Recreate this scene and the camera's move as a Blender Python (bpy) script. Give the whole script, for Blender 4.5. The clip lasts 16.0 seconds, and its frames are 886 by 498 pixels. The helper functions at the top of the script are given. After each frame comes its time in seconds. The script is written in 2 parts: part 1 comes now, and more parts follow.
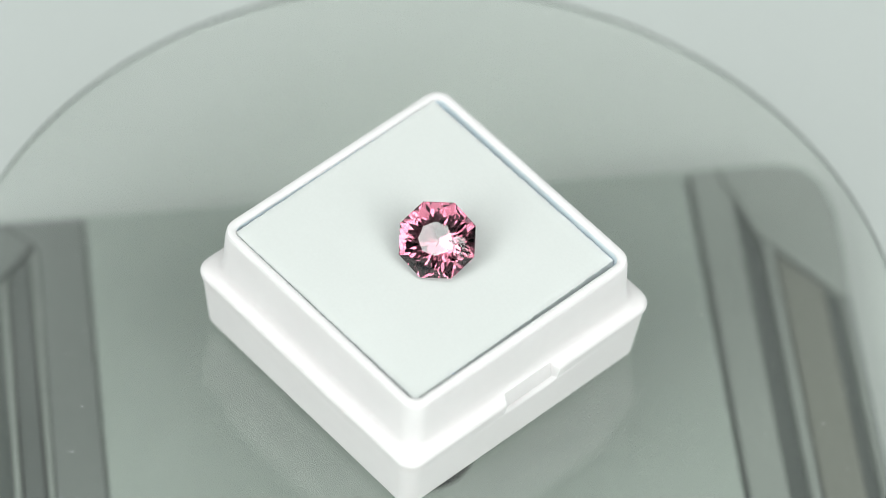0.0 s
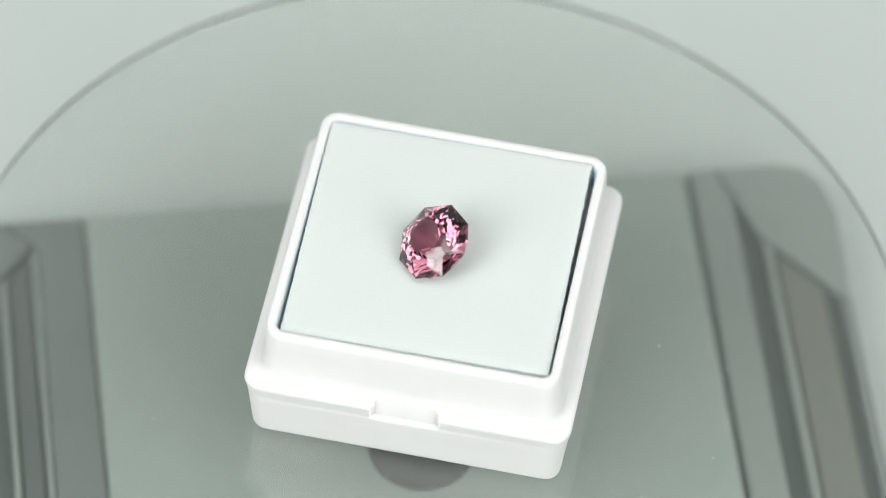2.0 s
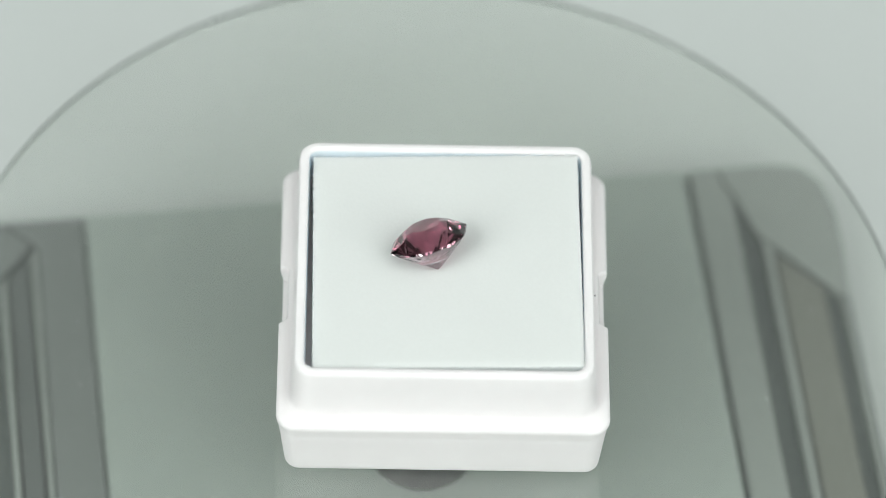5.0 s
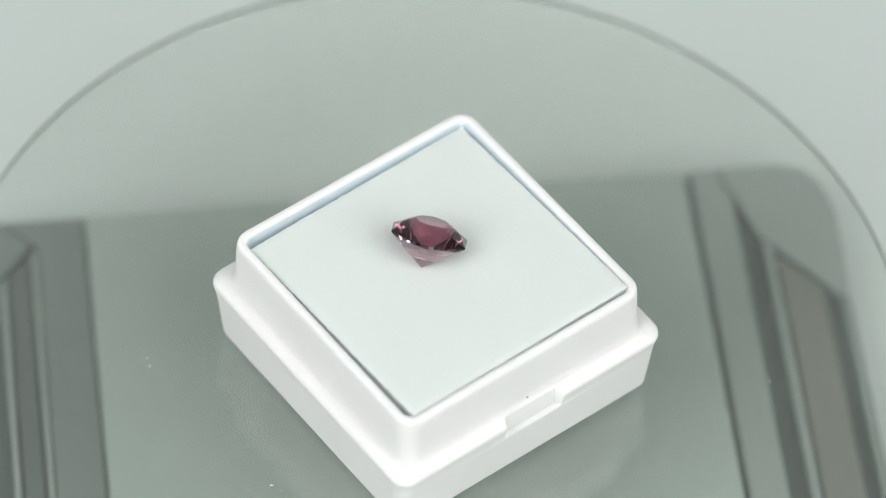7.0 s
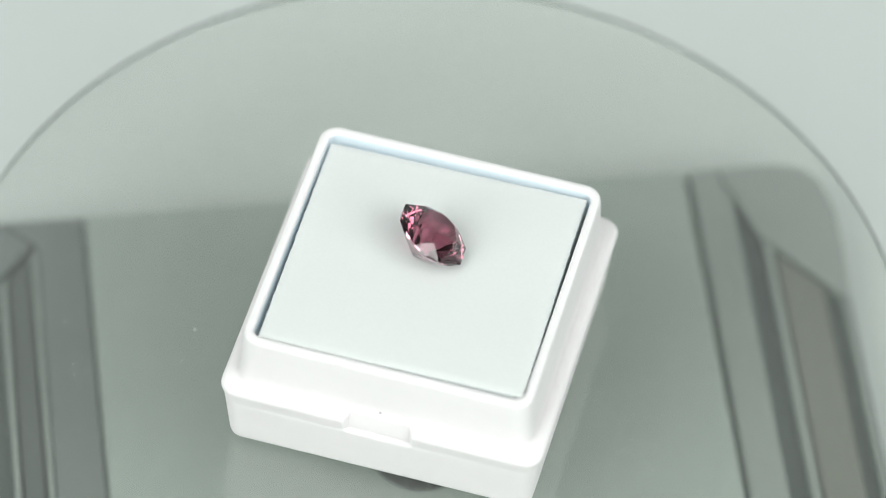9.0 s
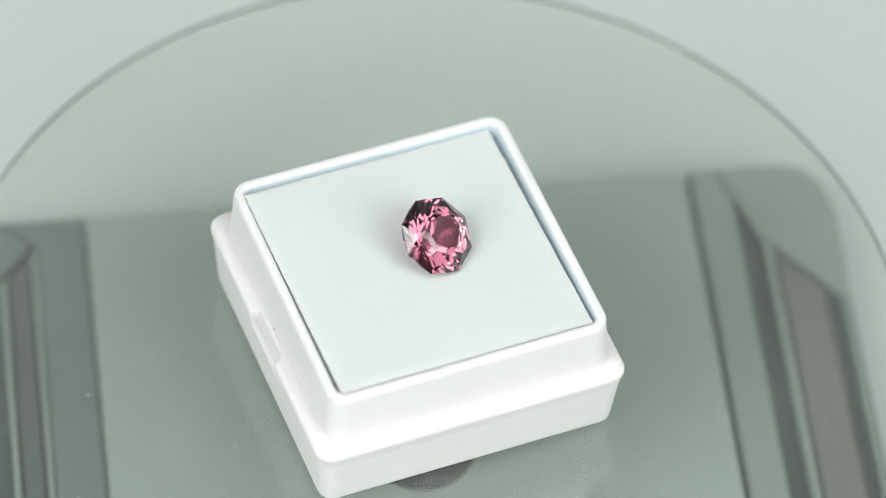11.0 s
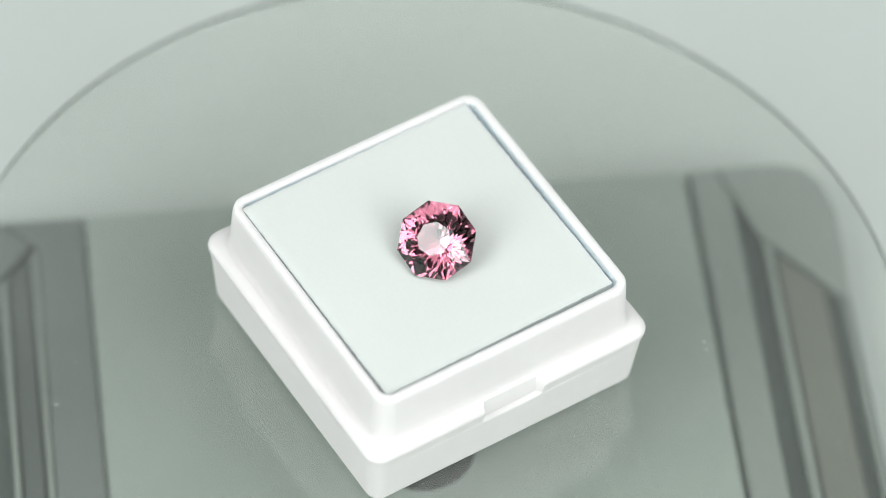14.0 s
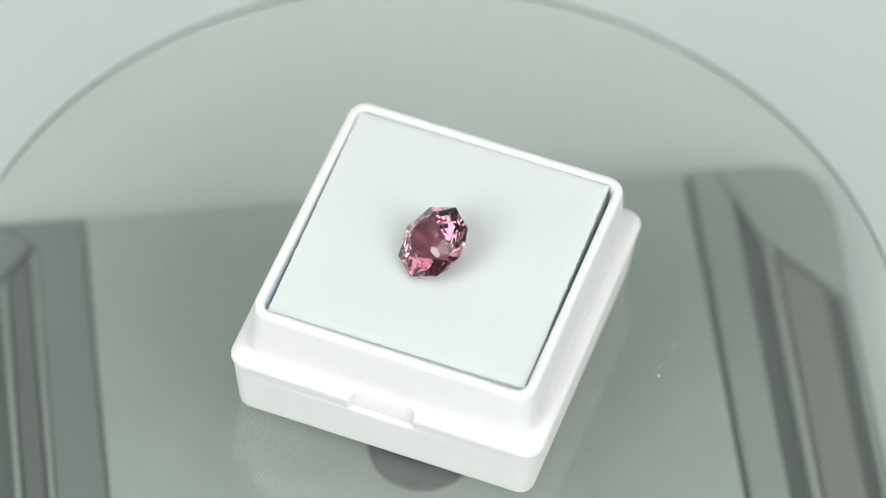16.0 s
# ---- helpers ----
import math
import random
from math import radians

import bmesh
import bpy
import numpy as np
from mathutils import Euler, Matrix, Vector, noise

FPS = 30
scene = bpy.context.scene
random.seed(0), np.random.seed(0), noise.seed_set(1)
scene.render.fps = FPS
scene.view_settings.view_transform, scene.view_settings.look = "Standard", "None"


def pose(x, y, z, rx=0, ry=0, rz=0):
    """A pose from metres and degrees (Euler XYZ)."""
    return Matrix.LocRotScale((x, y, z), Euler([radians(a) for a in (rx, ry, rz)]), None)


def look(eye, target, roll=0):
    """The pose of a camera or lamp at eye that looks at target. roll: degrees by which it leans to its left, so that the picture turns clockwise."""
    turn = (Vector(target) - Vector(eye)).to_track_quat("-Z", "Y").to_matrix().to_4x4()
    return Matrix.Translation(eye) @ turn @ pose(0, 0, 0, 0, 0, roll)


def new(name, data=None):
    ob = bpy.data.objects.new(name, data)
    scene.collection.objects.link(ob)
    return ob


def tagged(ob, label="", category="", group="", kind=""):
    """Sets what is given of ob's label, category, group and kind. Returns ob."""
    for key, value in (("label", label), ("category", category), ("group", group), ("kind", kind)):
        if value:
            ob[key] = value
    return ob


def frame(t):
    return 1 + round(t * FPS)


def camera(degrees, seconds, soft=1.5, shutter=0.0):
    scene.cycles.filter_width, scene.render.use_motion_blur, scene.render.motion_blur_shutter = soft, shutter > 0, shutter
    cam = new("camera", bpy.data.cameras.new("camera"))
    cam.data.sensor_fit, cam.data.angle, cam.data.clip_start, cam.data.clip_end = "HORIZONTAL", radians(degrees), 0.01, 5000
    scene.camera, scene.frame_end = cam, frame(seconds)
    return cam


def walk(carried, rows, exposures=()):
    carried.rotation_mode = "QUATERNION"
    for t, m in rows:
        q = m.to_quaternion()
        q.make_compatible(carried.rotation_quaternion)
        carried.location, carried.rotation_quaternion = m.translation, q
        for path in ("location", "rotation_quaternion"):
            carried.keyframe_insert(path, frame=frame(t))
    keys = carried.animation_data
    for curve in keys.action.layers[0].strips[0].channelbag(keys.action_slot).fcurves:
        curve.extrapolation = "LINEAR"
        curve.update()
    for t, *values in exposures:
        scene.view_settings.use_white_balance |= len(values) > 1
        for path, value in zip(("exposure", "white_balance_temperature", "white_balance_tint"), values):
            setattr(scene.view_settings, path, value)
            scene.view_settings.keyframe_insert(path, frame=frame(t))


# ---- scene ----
# ---- camera: a long macro lens on a stand, at rest ----
cam = camera(10.548, 16.0, soft=0.7)
EYE = (0.0, -0.27164, 0.35237)
AIM = (0.00094, -0.00087, 0.01541)
walk(cam, [(0.0, look(EYE, AIM, 3.348)), (16.0, look(EYE, AIM, 3.348))],
     exposures=[(0.0, 0.085), (2.5, 0.085), (3.0, 0.05), (4.0, -0.005), (6.5, -0.005), (7.5, 0.025), (8.0, 0.055), (8.5, 0.10),
                (9.0, 0.115), (9.4, 0.115), (11.3, 0.06), (12.0, 0.125), (13.0, 0.11), (14.0, 0.085), (16.0, 0.085)])
cam.data.dof.use_dof = True
cam.data.dof.focus_distance = 0.4345
cam.data.dof.aperture_fstop = 14.5

# ---- light: two soft boxes at the front and one overhead, among unseen added walls ----
world = bpy.data.worlds.new("world")
world.use_nodes = True
world.node_tree.nodes["Background"].inputs["Color"].default_value = (0.86, 0.93, 0.90, 1)
world.node_tree.nodes["Background"].inputs["Strength"].default_value = 0.3
scene.world = world


def soft_box(name, eye, target, width, height, watts, colour):
    data = bpy.data.lights.new(name, "AREA")
    data.shape, data.size, data.size_y = "RECTANGLE", width, height
    data.energy, data.color = watts, colour
    lamp = new(name, data)
    lamp.matrix_world = look(eye, target)
    return lamp


WHITE = (0.94, 1.0, 0.975)
soft_box("soft_box_left", (-0.320, -0.344, 0.423), (0, 0, 0.01), 0.29, 0.46, 3.0, WHITE)
soft_box("soft_box_right", (0.342, -0.319, 0.423), (0, 0, 0.01), 0.39, 0.48, 2.95, WHITE)
soft_box("soft_box_top", (0, -0.20, 0.78), (0, 0, 0), 0.50, 0.40, 1.55, WHITE)


# ---- materials ----
def material(name, colour, rough=0.5, vary=0.06, grain=900.0, bump=0.03, blotch=60.0, metal=0.0, spec=0.5, glow_through=0.0):
    """A plain surface with fine grain and larger uneven patches, in real-world size."""
    m = bpy.data.materials.new(name)
    m.use_nodes = True
    nt = m.node_tree
    b = nt.nodes["Principled BSDF"]
    b.inputs["Metallic"].default_value = metal
    b.inputs["Specular IOR Level"].default_value = spec
    if glow_through:
        b.inputs["Subsurface Weight"].default_value = 1.0
        b.inputs["Subsurface Radius"].default_value = (1.0, 1.0, 1.0)
        b.inputs["Subsurface Scale"].default_value = glow_through
    co = nt.nodes.new("ShaderNodeTexCoord")
    fine, wide = nt.nodes.new("ShaderNodeTexNoise"), nt.nodes.new("ShaderNodeTexNoise")
    fine.inputs["Scale"].default_value, fine.inputs["Detail"].default_value = grain, 4
    wide.inputs["Scale"].default_value, wide.inputs["Detail"].default_value = blotch, 3
    add = nt.nodes.new("ShaderNodeMath")
    ramp = nt.nodes.new("ShaderNodeMapRange")
    mix = nt.nodes.new("ShaderNodeMix")
    mix.data_type = "RGBA"
    for n in (fine, wide):
        nt.links.new(co.outputs["Object"], n.inputs["Vector"])
    nt.links.new(fine.outputs["Fac"], add.inputs[0])
    nt.links.new(wide.outputs["Fac"], add.inputs[1])
    nt.links.new(add.outputs[0], ramp.inputs["Value"])
    ramp.inputs["From Min"].default_value, ramp.inputs["From Max"].default_value = 0.7, 1.3
    nt.links.new(ramp.outputs[0], mix.inputs["Factor"])
    mix.inputs["A"].default_value = (*[c * (1 - vary) for c in colour], 1)
    mix.inputs["B"].default_value = (*[min(1, c * (1 + vary)) for c in colour], 1)
    nt.links.new(mix.outputs["Result"], b.inputs["Base Color"])
    gloss = nt.nodes.new("ShaderNodeMapRange")
    nt.links.new(wide.outputs["Fac"], gloss.inputs["Value"])
    gloss.inputs["To Min"].default_value, gloss.inputs["To Max"].default_value = max(0.02, rough - 0.08), min(1, rough + 0.08)
    nt.links.new(gloss.outputs[0], b.inputs["Roughness"])
    if bump:
        bm_node = nt.nodes.new("ShaderNodeBump")
        bm_node.inputs["Strength"].default_value, bm_node.inputs["Distance"].default_value = bump, 0.0004
        nt.links.new(add.outputs[0], bm_node.inputs["Height"])
        nt.links.new(bm_node.outputs[0], b.inputs["Normal"])
    return m


WHITE_PLASTIC = material("white_plastic", (0.775, 0.742, 0.748), 0.5, 0.012, 500, 0.06, 120, spec=0.15, glow_through=0.0011)
FOAM = material("white_foam", (0.665, 0.675, 0.665), 0.95, 0.015, 3500, 0.05, 90, spec=0.1, glow_through=0.0008)
PAPER = material("white_paper", (0.55, 0.573, 0.563), 0.9, 0.02, 1500, 0.05, 14, spec=0.2)
# unseen walls and ceiling: tones chosen for what stone and glass reflect
SIDE = material("grey_surround", (0.16, 0.162, 0.161), 0.95, 0.04, 700, 0.0, 8, spec=0.1)
TENT = material("white_surround", (0.62, 0.63, 0.625), 0.9, 0.02, 700, 0.0, 8, spec=0.2)
BACK = material("back_surround", (0.50, 0.51, 0.505), 0.9, 0.02, 700, 0.0, 8, spec=0.2)
DARK_SURROUND = material("dark_surround", (0.04, 0.04, 0.04), 0.95, 0.1, 700, 0.0, 8, spec=0.1)
PANEL_GREY = material("grey_green_panel", (0.345, 0.382, 0.357), 0.6, 0.05, 900, 0.03, 40)
RAIL_GREY = material("grey_plastic", (0.27, 0.289, 0.274), 0.5, 0.05, 900, 0.03, 60)
# the rails' grey plastic darkened: the left side's shade put into the colour
RAIL_SHADED = material("shaded_grey_plastic", (0.168, 0.180, 0.176), 0.45, 0.06, 900, 0.03, 60)
INLAY_DARK = material("slate_inlay", (0.098, 0.108, 0.104), 0.5, 0.06, 900, 0.03, 60)
INLAY_BROWN = material("taupe_inlay", (0.168, 0.170, 0.148), 0.55, 0.06, 900, 0.03, 60)
BODY_DARK = material("black_plastic", (0.070, 0.083, 0.077), 0.45, 0.08, 900, 0.03, 60)
HUB_DARK = material("black_rubber", (0.016, 0.016, 0.016), 0.6, 0.1, 1500, 0.05, 200)
EDGE = material("glass_edge", (0.05, 0.056, 0.054), 0.3, 0.2, 600, 0.0, 60, spec=0.9)
DUST = material("pale_dust", (0.62, 0.63, 0.62), 0.95, 0.1, 3000, 0.0, 300, spec=0.1)


def sheet_glass(name, colour, least, haze):
    """Clear thin glass: light passes straight through, gloss grows towards grazing angles; a thin uneven film of dust."""
    m = bpy.data.materials.new(name)
    m.use_nodes = True
    nt = m.node_tree
    nt.nodes.remove(nt.nodes["Principled BSDF"])
    clear, gloss = nt.nodes.new("ShaderNodeBsdfTransparent"), nt.nodes.new("ShaderNodeBsdfGlossy")
    clear.inputs["Color"].default_value = (*colour, 1)
    gloss.inputs["Roughness"].default_value = 0.03
    weight, power, scale_up = nt.nodes.new("ShaderNodeLayerWeight"), nt.nodes.new("ShaderNodeMath"), nt.nodes.new("ShaderNodeMath")
    weight.inputs["Blend"].default_value = 0.5
    power.operation, scale_up.operation = "POWER", "MULTIPLY_ADD"
    power.inputs[1].default_value = 5.0
    scale_up.inputs[1].default_value, scale_up.inputs[2].default_value = 1 - least, least
    mix = nt.nodes.new("ShaderNodeMixShader")
    nt.links.new(weight.outputs["Facing"], power.inputs[0])
    nt.links.new(power.outputs[0], scale_up.inputs[0])
    nt.links.new(scale_up.outputs[0], mix.inputs["Fac"])
    nt.links.new(clear.outputs[0], mix.inputs[1])
    nt.links.new(gloss.outputs[0], mix.inputs[2])
    co, fine, wide = nt.nodes.new("ShaderNodeTexCoord"), nt.nodes.new("ShaderNodeTexNoise"), nt.nodes.new("ShaderNodeTexNoise")
    fine.inputs["Scale"].default_value, fine.inputs["Detail"].default_value = 2600.0, 3
    wide.inputs["Scale"].default_value, wide.inputs["Detail"].default_value = 70.0, 4
    both, amount = nt.nodes.new("ShaderNodeMath"), nt.nodes.new("ShaderNodeMapRange")
    both.operation = "MULTIPLY"
    for n in (fine, wide):
        nt.links.new(co.outputs["Object"], n.inputs["Vector"])
    nt.links.new(fine.outputs["Fac"], both.inputs[0])
    nt.links.new(wide.outputs["Fac"], both.inputs[1])
    nt.links.new(both.outputs[0], amount.inputs["Value"])
    amount.inputs["From Min"].default_value, amount.inputs["From Max"].default_value = 0.12, 0.40
    amount.inputs["To Min"].default_value, amount.inputs["To Max"].default_value = haze * 0.65, haze * 1.4
    film, dusty = nt.nodes.new("ShaderNodeBsdfDiffuse"), nt.nodes.new("ShaderNodeMixShader")
    film.inputs["Color"].default_value = (0.7, 0.71, 0.7, 1)
    nt.links.new(amount.outputs[0], dusty.inputs["Fac"])
    nt.links.new(mix.outputs[0], dusty.inputs[1])
    nt.links.new(film.outputs[0], dusty.inputs[2])
    nt.links.new(dusty.outputs[0], nt.nodes["Material Output"].inputs["Surface"])
    return m


CLEAR = sheet_glass("clear_glass", (0.98, 0.99, 0.975), 0.09, 0.026)
# bluish copy of the white plastic: light scattered in the gap, put into colour
INNER = material("scatter_tint_plastic", (0.68, 0.75, 0.81), 0.45, 0.015, 500, 0.05, 120, glow_through=0.0014)


def crystal(name, through_it, inside, ior):
    """Cut stone: clear refraction in a given tint, and white gloss at the surface."""
    m = bpy.data.materials.new(name)
    m.use_nodes = True
    nt = m.node_tree
    nt.nodes.remove(nt.nodes["Principled BSDF"])
    bend, gloss = nt.nodes.new("ShaderNodeBsdfRefraction"), nt.nodes.new("ShaderNodeBsdfGlossy")
    bend.inputs["Color"].default_value, bend.inputs["IOR"].default_value, bend.inputs["Roughness"].default_value = (*through_it, 1), ior, 0.0
    gloss.inputs["Color"].default_value, gloss.inputs["Roughness"].default_value = (*inside, 1), 0.0
    edge, mix = nt.nodes.new("ShaderNodeFresnel"), nt.nodes.new("ShaderNodeMixShader")
    edge.inputs["IOR"].default_value = ior
    nt.links.new(edge.outputs[0], mix.inputs["Fac"])
    nt.links.new(bend.outputs[0], mix.inputs[1])
    nt.links.new(gloss.outputs[0], mix.inputs[2])
    nt.links.new(mix.outputs[0], nt.nodes["Material Output"].inputs["Surface"])
    return m


# absorption along the light's path put into two facet tints, the pavilion's paler
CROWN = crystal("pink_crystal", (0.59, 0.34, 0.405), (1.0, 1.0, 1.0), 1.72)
PAVILION = crystal("short_path_crystal", (0.90, 0.82, 0.85), (1.0, 0.96, 0.975), 1.72)

MM = 0.001


# ---- mesh helpers: lengths in millimetres ----
def part(name, bm, mat, parent=None, label="", smooth=False):
    bmesh.ops.recalc_face_normals(bm, faces=bm.faces)
    bmesh.ops.scale(bm, vec=(MM, MM, MM), verts=bm.verts)
    me = bpy.data.meshes.new(name)
    bm.to_mesh(me)
    bm.free()
    me.materials.append(mat)
    if smooth:
        me.polygons.foreach_set("use_smooth", [True] * len(me.polygons))
        me.set_sharp_from_angle(angle=radians(38))
    ob = new(name, me)
    if parent:
        ob.parent = parent
    return tagged(ob, label)


def ring_points(half, radius, notch=0.0, notch_half=2.8, steps=6):
    """A rounded square, from the front side round; on the front and back sides it may step in by notch."""
    pts = []
    for side in range(4):
        a = side * math.pi / 2
        ca, sa = math.cos(a), math.sin(a)
        local = []
        for u in (-notch_half - 0.4, -notch_half, notch_half, notch_half + 0.4):
            deep = notch if side in (0, 2) and abs(u) <= notch_half else 0.0
            local.append((u, -half + deep))
        for i in range(steps + 1):
            b = -math.pi / 2 + i / steps * math.pi / 2
            local.append((half - radius + radius * math.cos(b), -half + radius + radius * math.sin(b)))
        pts += [(x * ca - y * sa, x * sa + y * ca) for x, y in local]
    return pts


def loft(bm, rings, close_first=True, close_last=True, warp=None):
    rows = []
    for pts, z in rings:
        rows.append([bm.verts.new(warp(Vector((x, y, z))) if warp else (x, y, z)) for x, y in pts])
    n = len(rows[0])
    for a, b in zip(rows, rows[1:]):
        for i in range(n):
            bm.faces.new((a[i], a[(i + 1) % n], b[(i + 1) % n], b[i]))
    if close_first:
        bm.faces.new(rows[0])
    if close_last:
        bm.faces.new(rows[-1])
    return rows


def circle(radius, n=192):
    return [(radius * math.cos(2 * math.pi * i / n), radius * math.sin(2 * math.pi * i / n)) for i in range(n)]


def prism(bm, outline, z0, z1, bevel=0.25):
    """An upright plate over an outline (counter-clockwise, convex), its top edge chamfered."""
    c = Vector((sum(p[0] for p in outline) / len(outline), sum(p[1] for p in outline) / len(outline)))
    inner = []
    n = len(outline)
    for i in range(n):
        p0, p, p1 = Vector(outline[i - 1]), Vector(outline[i]), Vector(outline[(i + 1) % n])
        d0, d1 = (p - p0).normalized(), (p1 - p).normalized()
        n0, n1 = Vector((-d0.y, d0.x)), Vector((-d1.y, d1.x))
        m = n0 + n1
        inner.append(tuple(p + m * (bevel / max(0.3, 1 + n0.dot(n1)))))
    loft(bm, [(outline, z0), (outline, z1 - bevel), (inner, z1)])


# ---- the place: paper floor; walls and ceiling unseen, added to shape reflections ----
def slab(name, lo, hi, mat, label, category):
    bm = bmesh.new()
    bmesh.ops.create_cube(bm, size=1.0)
    for v in bm.verts:
        v.co = Vector([lo[i] if v.co[i] < 0 else hi[i] for i in range(3)])
    return tagged(part(name, bm, mat), label, category, kind="structure")


FLOOR_Z = -21.0
slab("floor", (-850, -950, FLOOR_Z - 6), (850, 560, FLOOR_Z), PAPER, "pale grey-white paper sheet under the turntable", "floor")
slab("wall_back", (-850, 560, FLOOR_Z - 6), (850, 570, 1000), BACK, "unseen plain white wall added behind the set", "wall")
slab("wall_left", (-860, -960, FLOOR_Z - 6), (-850, 570, 1000), SIDE, "unseen plain grey wall added beside the set", "wall")
slab("wall_right", (850, -960, FLOOR_Z - 6), (860, 570, 1000), SIDE, "unseen plain grey wall added beside the set", "wall")
slab("wall_front", (-850, -960, FLOOR_Z - 6), (850, -950, 1000), DARK_SURROUND, "unseen dark wall added behind the camera for dark reflections", "wall")
slab("ceiling", (-860, -960, 1000), (860, 570, 1010), TENT, "unseen plain white ceiling added above the set", "ceiling")


# ---- the turntable's base, under the glass ----
def turned(points, degrees=9.0):
    c, s = math.cos(radians(degrees)), math.sin(radians(degrees))
    return [(x * c - y * s, x * s + y * c) for x, y in points]


def rounded_block(u0, v0, u1, v1, r, steps=8):
    pts = []
    for cx, cy, a0 in ((u1 - r, v0 + r, -90), (u1 - r, v1 - r, 0), (u0 + r, v1 - r, 90), (u0 + r, v0 + r, 180)):
        pts += [(cx + r * math.cos(radians(a0 + 90 * i / steps)), cy + r * math.sin(radians(a0 + 90 * i / steps))) for i in range(steps + 1)]
    return pts


def turntable_base():
    base = tagged(new("turntable"), "grey square turntable housing with stepped dark side rails", "turntable")

    def plate(name, outline, z0, z1, mat, label="", bevel=0.25):
        bm = bmesh.new()
        prism(bm, turned(outline), z0, z1, bevel)
        return part(name, bm, mat, base, label)

    plate("body", rounded_block(-46, -50, 44.4, 32.3, 6), FLOOR_Z, -17.4, BODY_DARK, "dark lower body", 0.6)
    plate("centre_panel", [(-29.95, -46), (30.0, -46), (30.0, 31.9), (-29.95, 31.1)], -17.4, -16.0, PANEL_GREY, "grey-green centre panel")
    # rails of one side
    plate("inner_rail", [(30.55, -46), (34.3, -46), (34.3, 28.7), (33.55, 29.7), (33.55, 31.9), (30.55, 31.9)], -17.4, -16.0, RAIL_GREY, "grey inner rail")
    plate("outer_rail", [(36.4, -46), (37.35, -46), (37.35, 21.7), (36.4, 22.8)], -17.4, -16.0, RAIL_GREY, "pale outer rail")
    plate("corner_plate", [(36.1, 23.4), (42.9, 15.4), (43.9, 14.6), (44.3, 20.0), (44.3, 25.8), (43.4, 29.4), (41.8, 31.4), (39.6, 32.0), (33.7, 32.0), (33.7, 29.8), (34.5, 28.7)], -17.4, -16.0, RAIL_GREY, "grey corner plate")
    plate("inlay", [(37.6, -46), (41.7, -46), (41.7, 16.3), (37.6, 21.0)], -17.4, -16.4, INLAY_BROWN, "taupe inlay")
    plate("edge_rail", [(43.2, -46), (43.8, -46), (43.8, 14.5), (43.2, 14.9)], -17.4, -16.2, RAIL_GREY)
    # rails of the other side, its shade put into the rail and corner colour
    plate("inner_rail", [(-34.9, -46), (-30.15, -46), (-30.15, 31.0), (-38.0, 31.0), (-34.9, 27.8)], -17.4, -16.0, RAIL_SHADED, "grey inner rail with its side's shade in the colour")
    plate("corner_plate", [(-38.9, 23.9), (-35.4, 27.9), (-38.4, 31.0), (-44.5, 31.0), (-44.5, 17.4)], -17.4, -16.0, RAIL_SHADED)
    plate("bead", [(-35.6, -46), (-35.0, -46), (-35.0, 27.4), (-35.6, 26.7)], -17.4, -15.9, RAIL_GREY, "pale bead", 0.15)
    plate("inlay", [(-38.05, -46), (-35.8, -46), (-35.8, 26.8), (-38.05, 24.2)], -17.4, -16.6, INLAY_DARK, "slate inlay")
    plate("bead", [(-38.75, -46), (-38.15, -46), (-38.15, 24.0), (-38.75, 23.3)], -17.4, -15.9, RAIL_GREY, "pale bead", 0.15)
    # hub and shaft
    bm = bmesh.new()
    loft(bm, [(circle(5.1, 64), -16.0), (circle(5.0, 64), -15.85), (circle(4.8, 64), -15.3), (circle(4.4, 64), -14.7), (circle(3.4, 64), -14.35), (circle(2.9, 64), -14.5), (circle(2.4, 64), -14.6)])
    part("hub", bm, HUB_DARK, base, "black rubber hub", True)
    bm = bmesh.new()
    loft(bm, [(circle(2.4, 32), -14.6), (circle(2.4, 32), -1.3)])
    part("shaft", bm, HUB_DARK, base, "", True)
    return base


turntable_base()


# ---- the glass platter with its dust ----
PLATTER_R, PLATTER_T = 44.82, 0.7


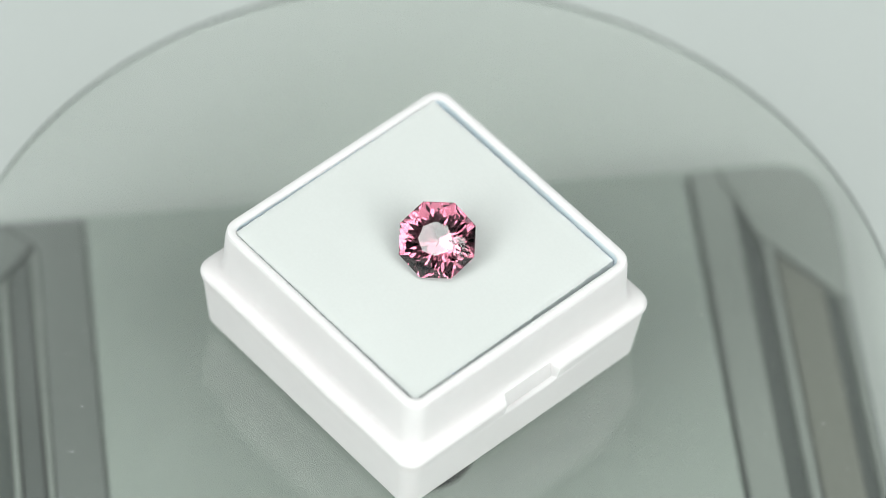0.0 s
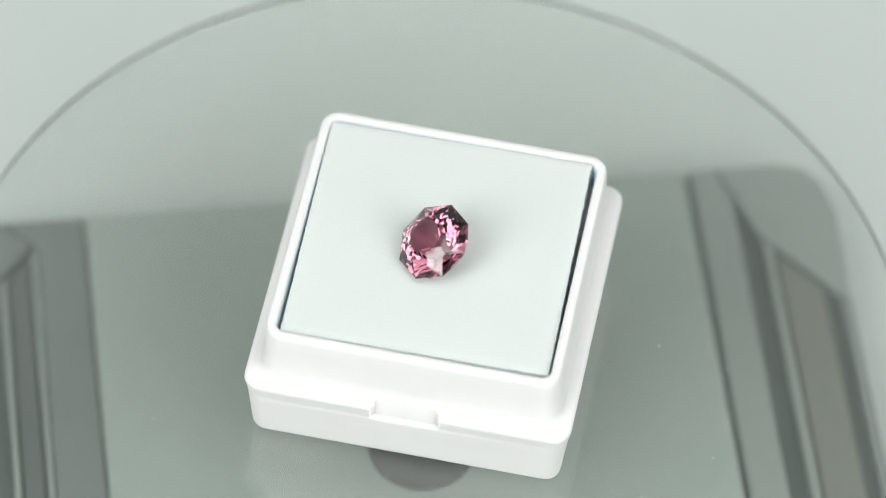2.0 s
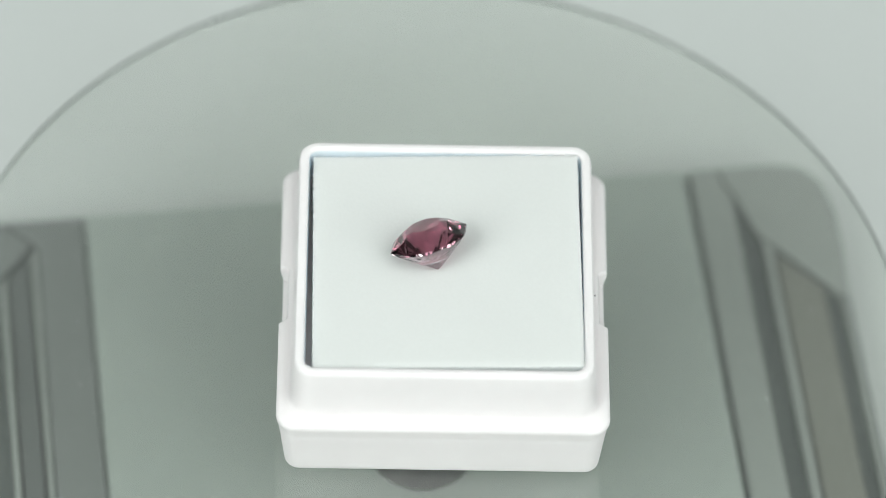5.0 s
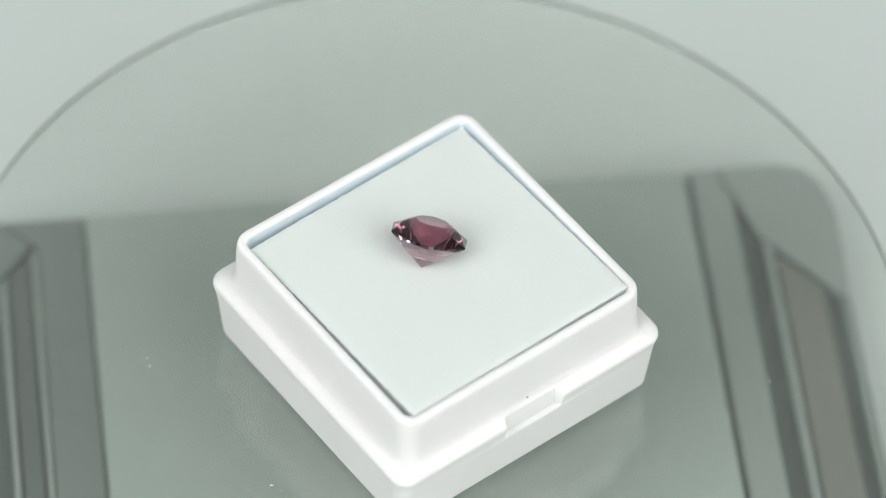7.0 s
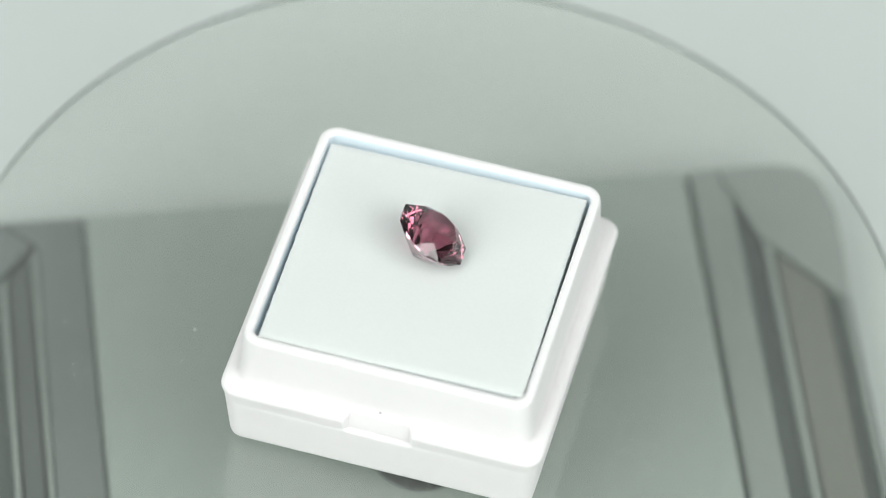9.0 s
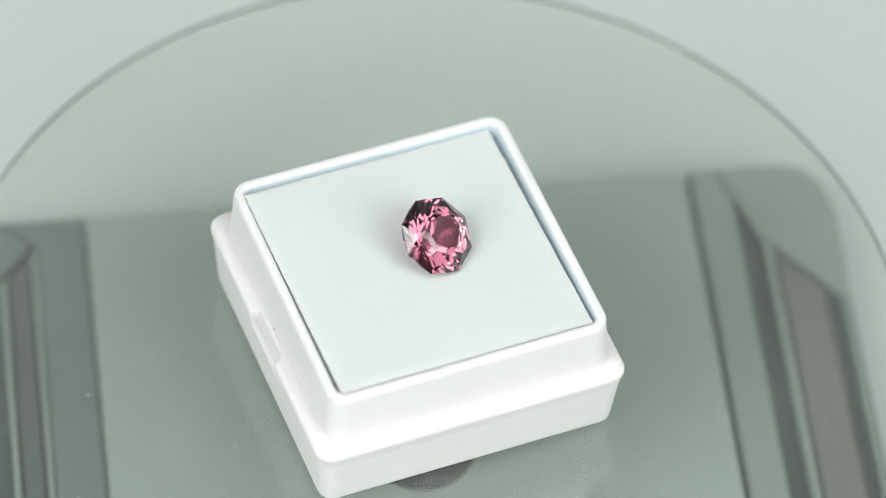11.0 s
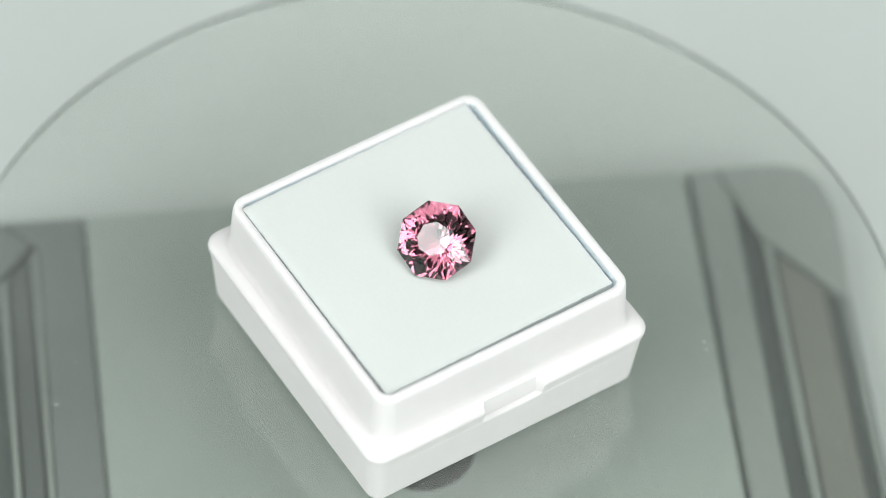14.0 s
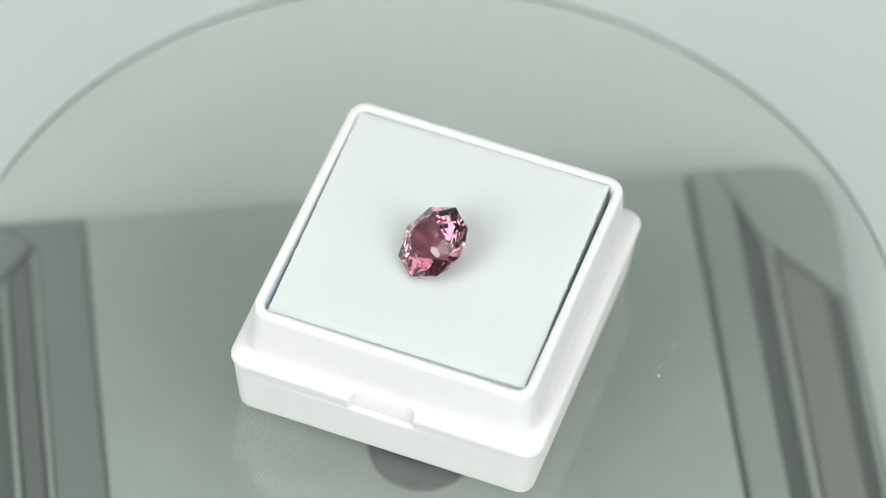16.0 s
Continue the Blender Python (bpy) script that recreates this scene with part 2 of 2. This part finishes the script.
def turntable_platter():
    plat = tagged(new("glass_platter"), "round clear glass turntable platter with dark rim, dusty and lightly scratched", "platter")
    bm = bmesh.new()
    loft(bm, [(circle(PLATTER_R - 0.09), -PLATTER_T), (circle(PLATTER_R - 0.09), 0.0)])
    part("glass_disc", bm, CLEAR, plat, "clear glass disc")
    bm = bmesh.new()
    rows = loft(bm, [(circle(PLATTER_R - 0.08), 0.01), (circle(PLATTER_R - 0.03), 0.0), (circle(PLATTER_R), -0.12),
                     (circle(PLATTER_R), -PLATTER_T + 0.38), (circle(PLATTER_R - 0.08), -PLATTER_T + 0.35)], False, False)
    n = len(rows[0])
    for i in range(n):
        bm.faces.new((rows[-1][i], rows[-1][(i + 1) % n], rows[0][(i + 1) % n], rows[0][i]))
    part("rim", bm, EDGE, plat, "dark ground glass rim", True)
    rng = random.Random(7)
    bm = bmesh.new()

    def speck(x, y, size, stretch=1.0, turn=0.0):
        k = rng.randint(4, 6)
        vs = []
        for i in range(k):
            a = 2 * math.pi * i / k
            r = size * rng.uniform(0.6, 1.1)
            px, py = r * math.cos(a) * stretch, r * math.sin(a)
            vs.append(bm.verts.new((x + px * math.cos(turn) - py * math.sin(turn), y + px * math.sin(turn) + py * math.cos(turn), 0.012)))
        top = bm.verts.new((x, y, 0.012 + size * 0.5))
        for i in range(k):
            bm.faces.new((vs[i], vs[(i + 1) % k], top))

    for x, y, size in ((21.1, 4.6, 0.17), (22.3, -12.9, 0.15), (21.1, 8.5, 0.10), (22.0, 9.4, 0.09), (20.8, 5.6, 0.13), (21.7, 13.3, 0.11),
                       (32.9, 7.3, 0.10), (28.0, -7.0, 0.11), (27.7, 3.4, 0.15), (22.0, -13.8, 0.13), (-12.0, -25.4, 0.12)):
        speck(x, y, size, 1.3, x)
    for _ in range(5500):
        r, a = 43.5 * math.sqrt(rng.random()), rng.uniform(0, 2 * math.pi)
        speck(r * math.cos(a), r * math.sin(a), 0.024 + 0.03 * rng.random() ** 3)
    for _ in range(900):
        r, a = 28.0 * math.sqrt(rng.random()), rng.uniform(0, 2 * math.pi)
        speck(r * math.cos(a), r * math.sin(a), 0.024 + 0.03 * rng.random() ** 3, rng.uniform(1, 1.6), a)
    for _ in range(6000):
        r, a = rng.uniform(15.0, 33.0), rng.uniform(0, 2 * math.pi)
        speck(r * math.cos(a), r * math.sin(a), 0.02 + 0.036 * rng.random() ** 3, rng.uniform(1, 1.8), rng.uniform(0, 3))
    for _ in range(280):
        r, a = 43.5 * math.sqrt(rng.uniform(0.1, 1)), rng.uniform(0, 2 * math.pi)
        speck(r * math.cos(a), r * math.sin(a), 0.035 + 0.06 * rng.random() ** 5, rng.uniform(1, 2), rng.uniform(0, 3))
    for _ in range(4):
        r, a = rng.uniform(20, 42), rng.uniform(0, 2 * math.pi)
        for i in range(9):
            speck(r * math.cos(a + i * 0.006) + i * 0.12, r * math.sin(a + i * 0.006) + 0.02 * i * i, 0.03, 3, a + 1.2)
    tagged(part("dust", bm, DUST, plat, "pale dust specks and fibres"), kind="stuff")
    return plat


# ---- the gem box, in its own place on the platter ----
TILT = Euler((radians(0.866), radians(0.216), 0)).to_matrix()


def seated(v):
    return TILT @ (v + Vector((0.331, 1.361, 0))) + Vector((0, 0, 0.2))


def lint(name, place, size, parent):
    bm = bmesh.new()
    bmesh.ops.create_icosphere(bm, subdivisions=1, radius=size)
    for v in bm.verts:
        v.co.x *= 1.5
        v.co.z *= 0.7
    bmesh.ops.translate(bm, vec=place, verts=bm.verts)
    return part(name, bm, HUB_DARK, parent, "tiny dark speck of dirt")


def gem_box():
    box = tagged(new("gem_box"), "square white plastic gem box base without its lid", "box")
    bm = bmesh.new()
    rings = [(ring_points(13.9, 1.0), 0.0), (ring_points(14.14, 1.2), 0.1), (ring_points(14.26, 1.35), 0.3), (ring_points(14.3, 1.36), 0.5), (ring_points(14.33, 1.38), 0.8), (ring_points(14.7, 1.6), 4.9), (ring_points(14.74, 1.6), 5.3),
             (ring_points(14.74, 1.6, 0.02), 5.5), (ring_points(14.76, 1.6, 0.4), 5.75), (ring_points(14.94, 1.7, 0.62), 6.65),
             (ring_points(15.0, 1.65, 0.75), 6.95), (ring_points(14.99, 1.65, 0.78), 7.2), (ring_points(14.88, 1.65, 0.72), 7.42), (ring_points(14.62, 1.75, 0.5), 7.6),
             (ring_points(14.2, 1.8, 0.05), 7.69), (ring_points(13.98, 1.8), 7.76), (ring_points(13.82, 1.8), 7.88),
             (ring_points(13.71, 1.78), 8.1), (ring_points(13.64, 1.76), 8.5), (ring_points(13.585, 1.75), 9.0), (ring_points(13.44, 1.7), 12.6), (ring_points(13.42, 1.7), 12.85), (ring_points(13.38, 1.7), 13.12),
             (ring_points(13.28, 1.6), 13.28), (ring_points(13.1, 1.45), 13.33), (ring_points(12.85, 1.2), 13.33), (ring_points(12.65, 1.0), 13.28),
             (ring_points(12.54, 0.95), 13.15), (ring_points(12.52, 0.95), 13.0)]
    rings += [(ring_points(12.46, 0.9), 12.5), (ring_points(12.42, 0.85), 10.0)]
    loft(bm, rings, True, True, seated)
    body = part("body", bm, WHITE_PLASTIC, box, "wide lower tray with thumb notches and a raised wall, inside tinted blue for scattered light", True)
    body.data.materials.append(INNER)
    around = len(rings[0][0])
    bands = (len(rings) - 1) * around
    # the inner bands take the blue scatter tint
    for face in body.data.polygons[bands - 2 * around:bands]:
        face.material_index = 1
    lint("dirt_speck", (0.41, 15.02, 8.55), 0.07, box)
    return box


def foam_pad():
    """A cut foam square: rough sides, top very slightly domed."""
    rng = random.Random(3)
    n, half = 120, 12.18
    bm = bmesh.new()
    grid = {}
    c, s = math.cos(radians(0.85)), math.sin(radians(0.85))
    for i in range(n + 1):
        for j in range(n + 1):
            u, v = -1 + 2 * i / n, -1 + 2 * j / n
            x, y = u * half, v * (half - 0.04)
            if i in (0, n) or j in (0, n):
                x += rng.uniform(-0.05, 0.03) * (i in (0, n))
                y += rng.uniform(-0.05, 0.03) * (j in (0, n))
            edge = max(abs(u), abs(v))
            z = 12.98 + 0.24 * v - 0.03 * u + 0.17 * (1 - u * u) * (1 - v * v) - 0.12 * max(0, (edge - 0.94) / 0.06) ** 2
            x, y = x * c - y * s - 0.07, x * s + y * c + 0.2
            grid[i, j] = bm.verts.new(seated(Vector((x, y, z))))
    for i in range(n):
        for j in range(n):
            bm.faces.new((grid[i, j], grid[i + 1, j], grid[i + 1, j + 1], grid[i, j + 1]))
    loop = [(i, 0) for i in range(n)] + [(n, j) for j in range(n)] + [(i, n) for i in range(n, 0, -1)] + [(0, j) for j in range(n, 0, -1)]
    low = [bm.verts.new(grid[k].co - Vector((0, 0, 3.1))) for k in loop]
    m = len(loop)
    for i in range(m):
        bm.faces.new((grid[loop[i]], grid[loop[(i + 1) % m]], low[(i + 1) % m], low[i]))
    bm.faces.new(low)
    ob = part("foam_pad", bm, FOAM, None, "", True)
    lint("dirt_speck", (10.0, 6.35, 13.02), 0.055, ob)
    return tagged(ob, "white foam pad with rough cut edges, in the gem box", "foam pad")


def gemstone():
    """An eight-sided stone, cut plane by plane as a cutter would: girdle, table, crown and pavilion facets."""
    r, crown, thin = 3.72, 1.44, 0.07
    flat = r * math.cos(math.pi / 8)
    bm = bmesh.new()
    bmesh.ops.create_cube(bm, size=20.0)

    def cut(normal, point):
        done = bmesh.ops.bisect_plane(bm, geom=bm.verts[:] + bm.edges[:] + bm.faces[:], plane_co=point, plane_no=normal, clear_outer=True, dist=1e-5)
        edges = [e for e in done["geom_cut"] if isinstance(e, bmesh.types.BMEdge)]
        if len(edges) > 2:
            bmesh.ops.contextual_create(bm, geom=edges)

    def facets(count, shift, reach, z, angle):
        for k in range(count):
            a = (k + shift) * 2 * math.pi / count
            t = radians(abs(angle))
            up = 1 if angle > 0 else -1
            c, s = math.cos(a), math.sin(a)
            cut(Vector((math.sin(t) * c, math.sin(t) * s, up * math.cos(t))), Vector((reach * c, reach * s, z)))

    facets(8, 0.5, flat, 0, 90)
    cut(Vector((0, 0, 1)), Vector((0, 0, crown)))
    # crown: steep triangles on the sides, kites at the corners, flatter facets and small stars round the table
    facets(8, 0.5, flat, thin, 44.5)
    facets(8, 0.0, r, thin, 33.0)
    facets(8, 0.5, 1.57, crown, 28.5)
    facets(8, 0.0, 1.45, crown, 22.0)
    # pavilion: tiers of narrow facets, each turned by half a facet
    facets(16, 0.5, 3.58, -thin, -42.4)
    facets(16, 0.0, 2.75, -0.83, -40.6)
    facets(16, 0.5, 1.80, -1.63, -39.2)
    facets(8, 0.5, 0.85, -2.39, -37.8)
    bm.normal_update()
    # facets split by facing: crown full pink, the rest in the short-path tint
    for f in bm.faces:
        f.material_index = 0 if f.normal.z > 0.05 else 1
    turn = Matrix.Rotation(radians(-56.83), 4, "Z") @ Matrix.Rotation(radians(35.77), 4, "X") @ Matrix.Rotation(radians(78.55), 4, "Z")
    bm.transform(Matrix.Translation((0.145, -0.393, 15.79)) @ turn)
    stone = tagged(new("gemstone"), "pink faceted octagonal gemstone tilted on white foam", "gemstone")
    low = bm.copy()
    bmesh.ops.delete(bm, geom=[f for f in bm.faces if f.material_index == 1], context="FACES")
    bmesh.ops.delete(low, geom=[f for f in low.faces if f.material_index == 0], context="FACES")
    for name, half, mat, label in (("crown", bm, CROWN, "pink crown with a flat table"), ("pavilion", low, PAVILION, "pointed pavilion, tinted paler for short light paths")):
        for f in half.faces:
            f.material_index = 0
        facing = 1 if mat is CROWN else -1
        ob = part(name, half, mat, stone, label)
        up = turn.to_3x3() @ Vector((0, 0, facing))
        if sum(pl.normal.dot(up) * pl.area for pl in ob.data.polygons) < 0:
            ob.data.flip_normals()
    return stone


TURNING = [turntable_platter(), gem_box(), foam_pad(), gemstone()]


def motions():
    """All that stands on the platter turns with it, clockwise from above, once in about 13.7 s."""
    rows = [(k * 0.5, pose(0, 0, 0, 0, 0, 44.063 - 26.367 * k * 0.5)) for k in range(33)]
    for thing in TURNING:
        walk(thing, rows)


motions()
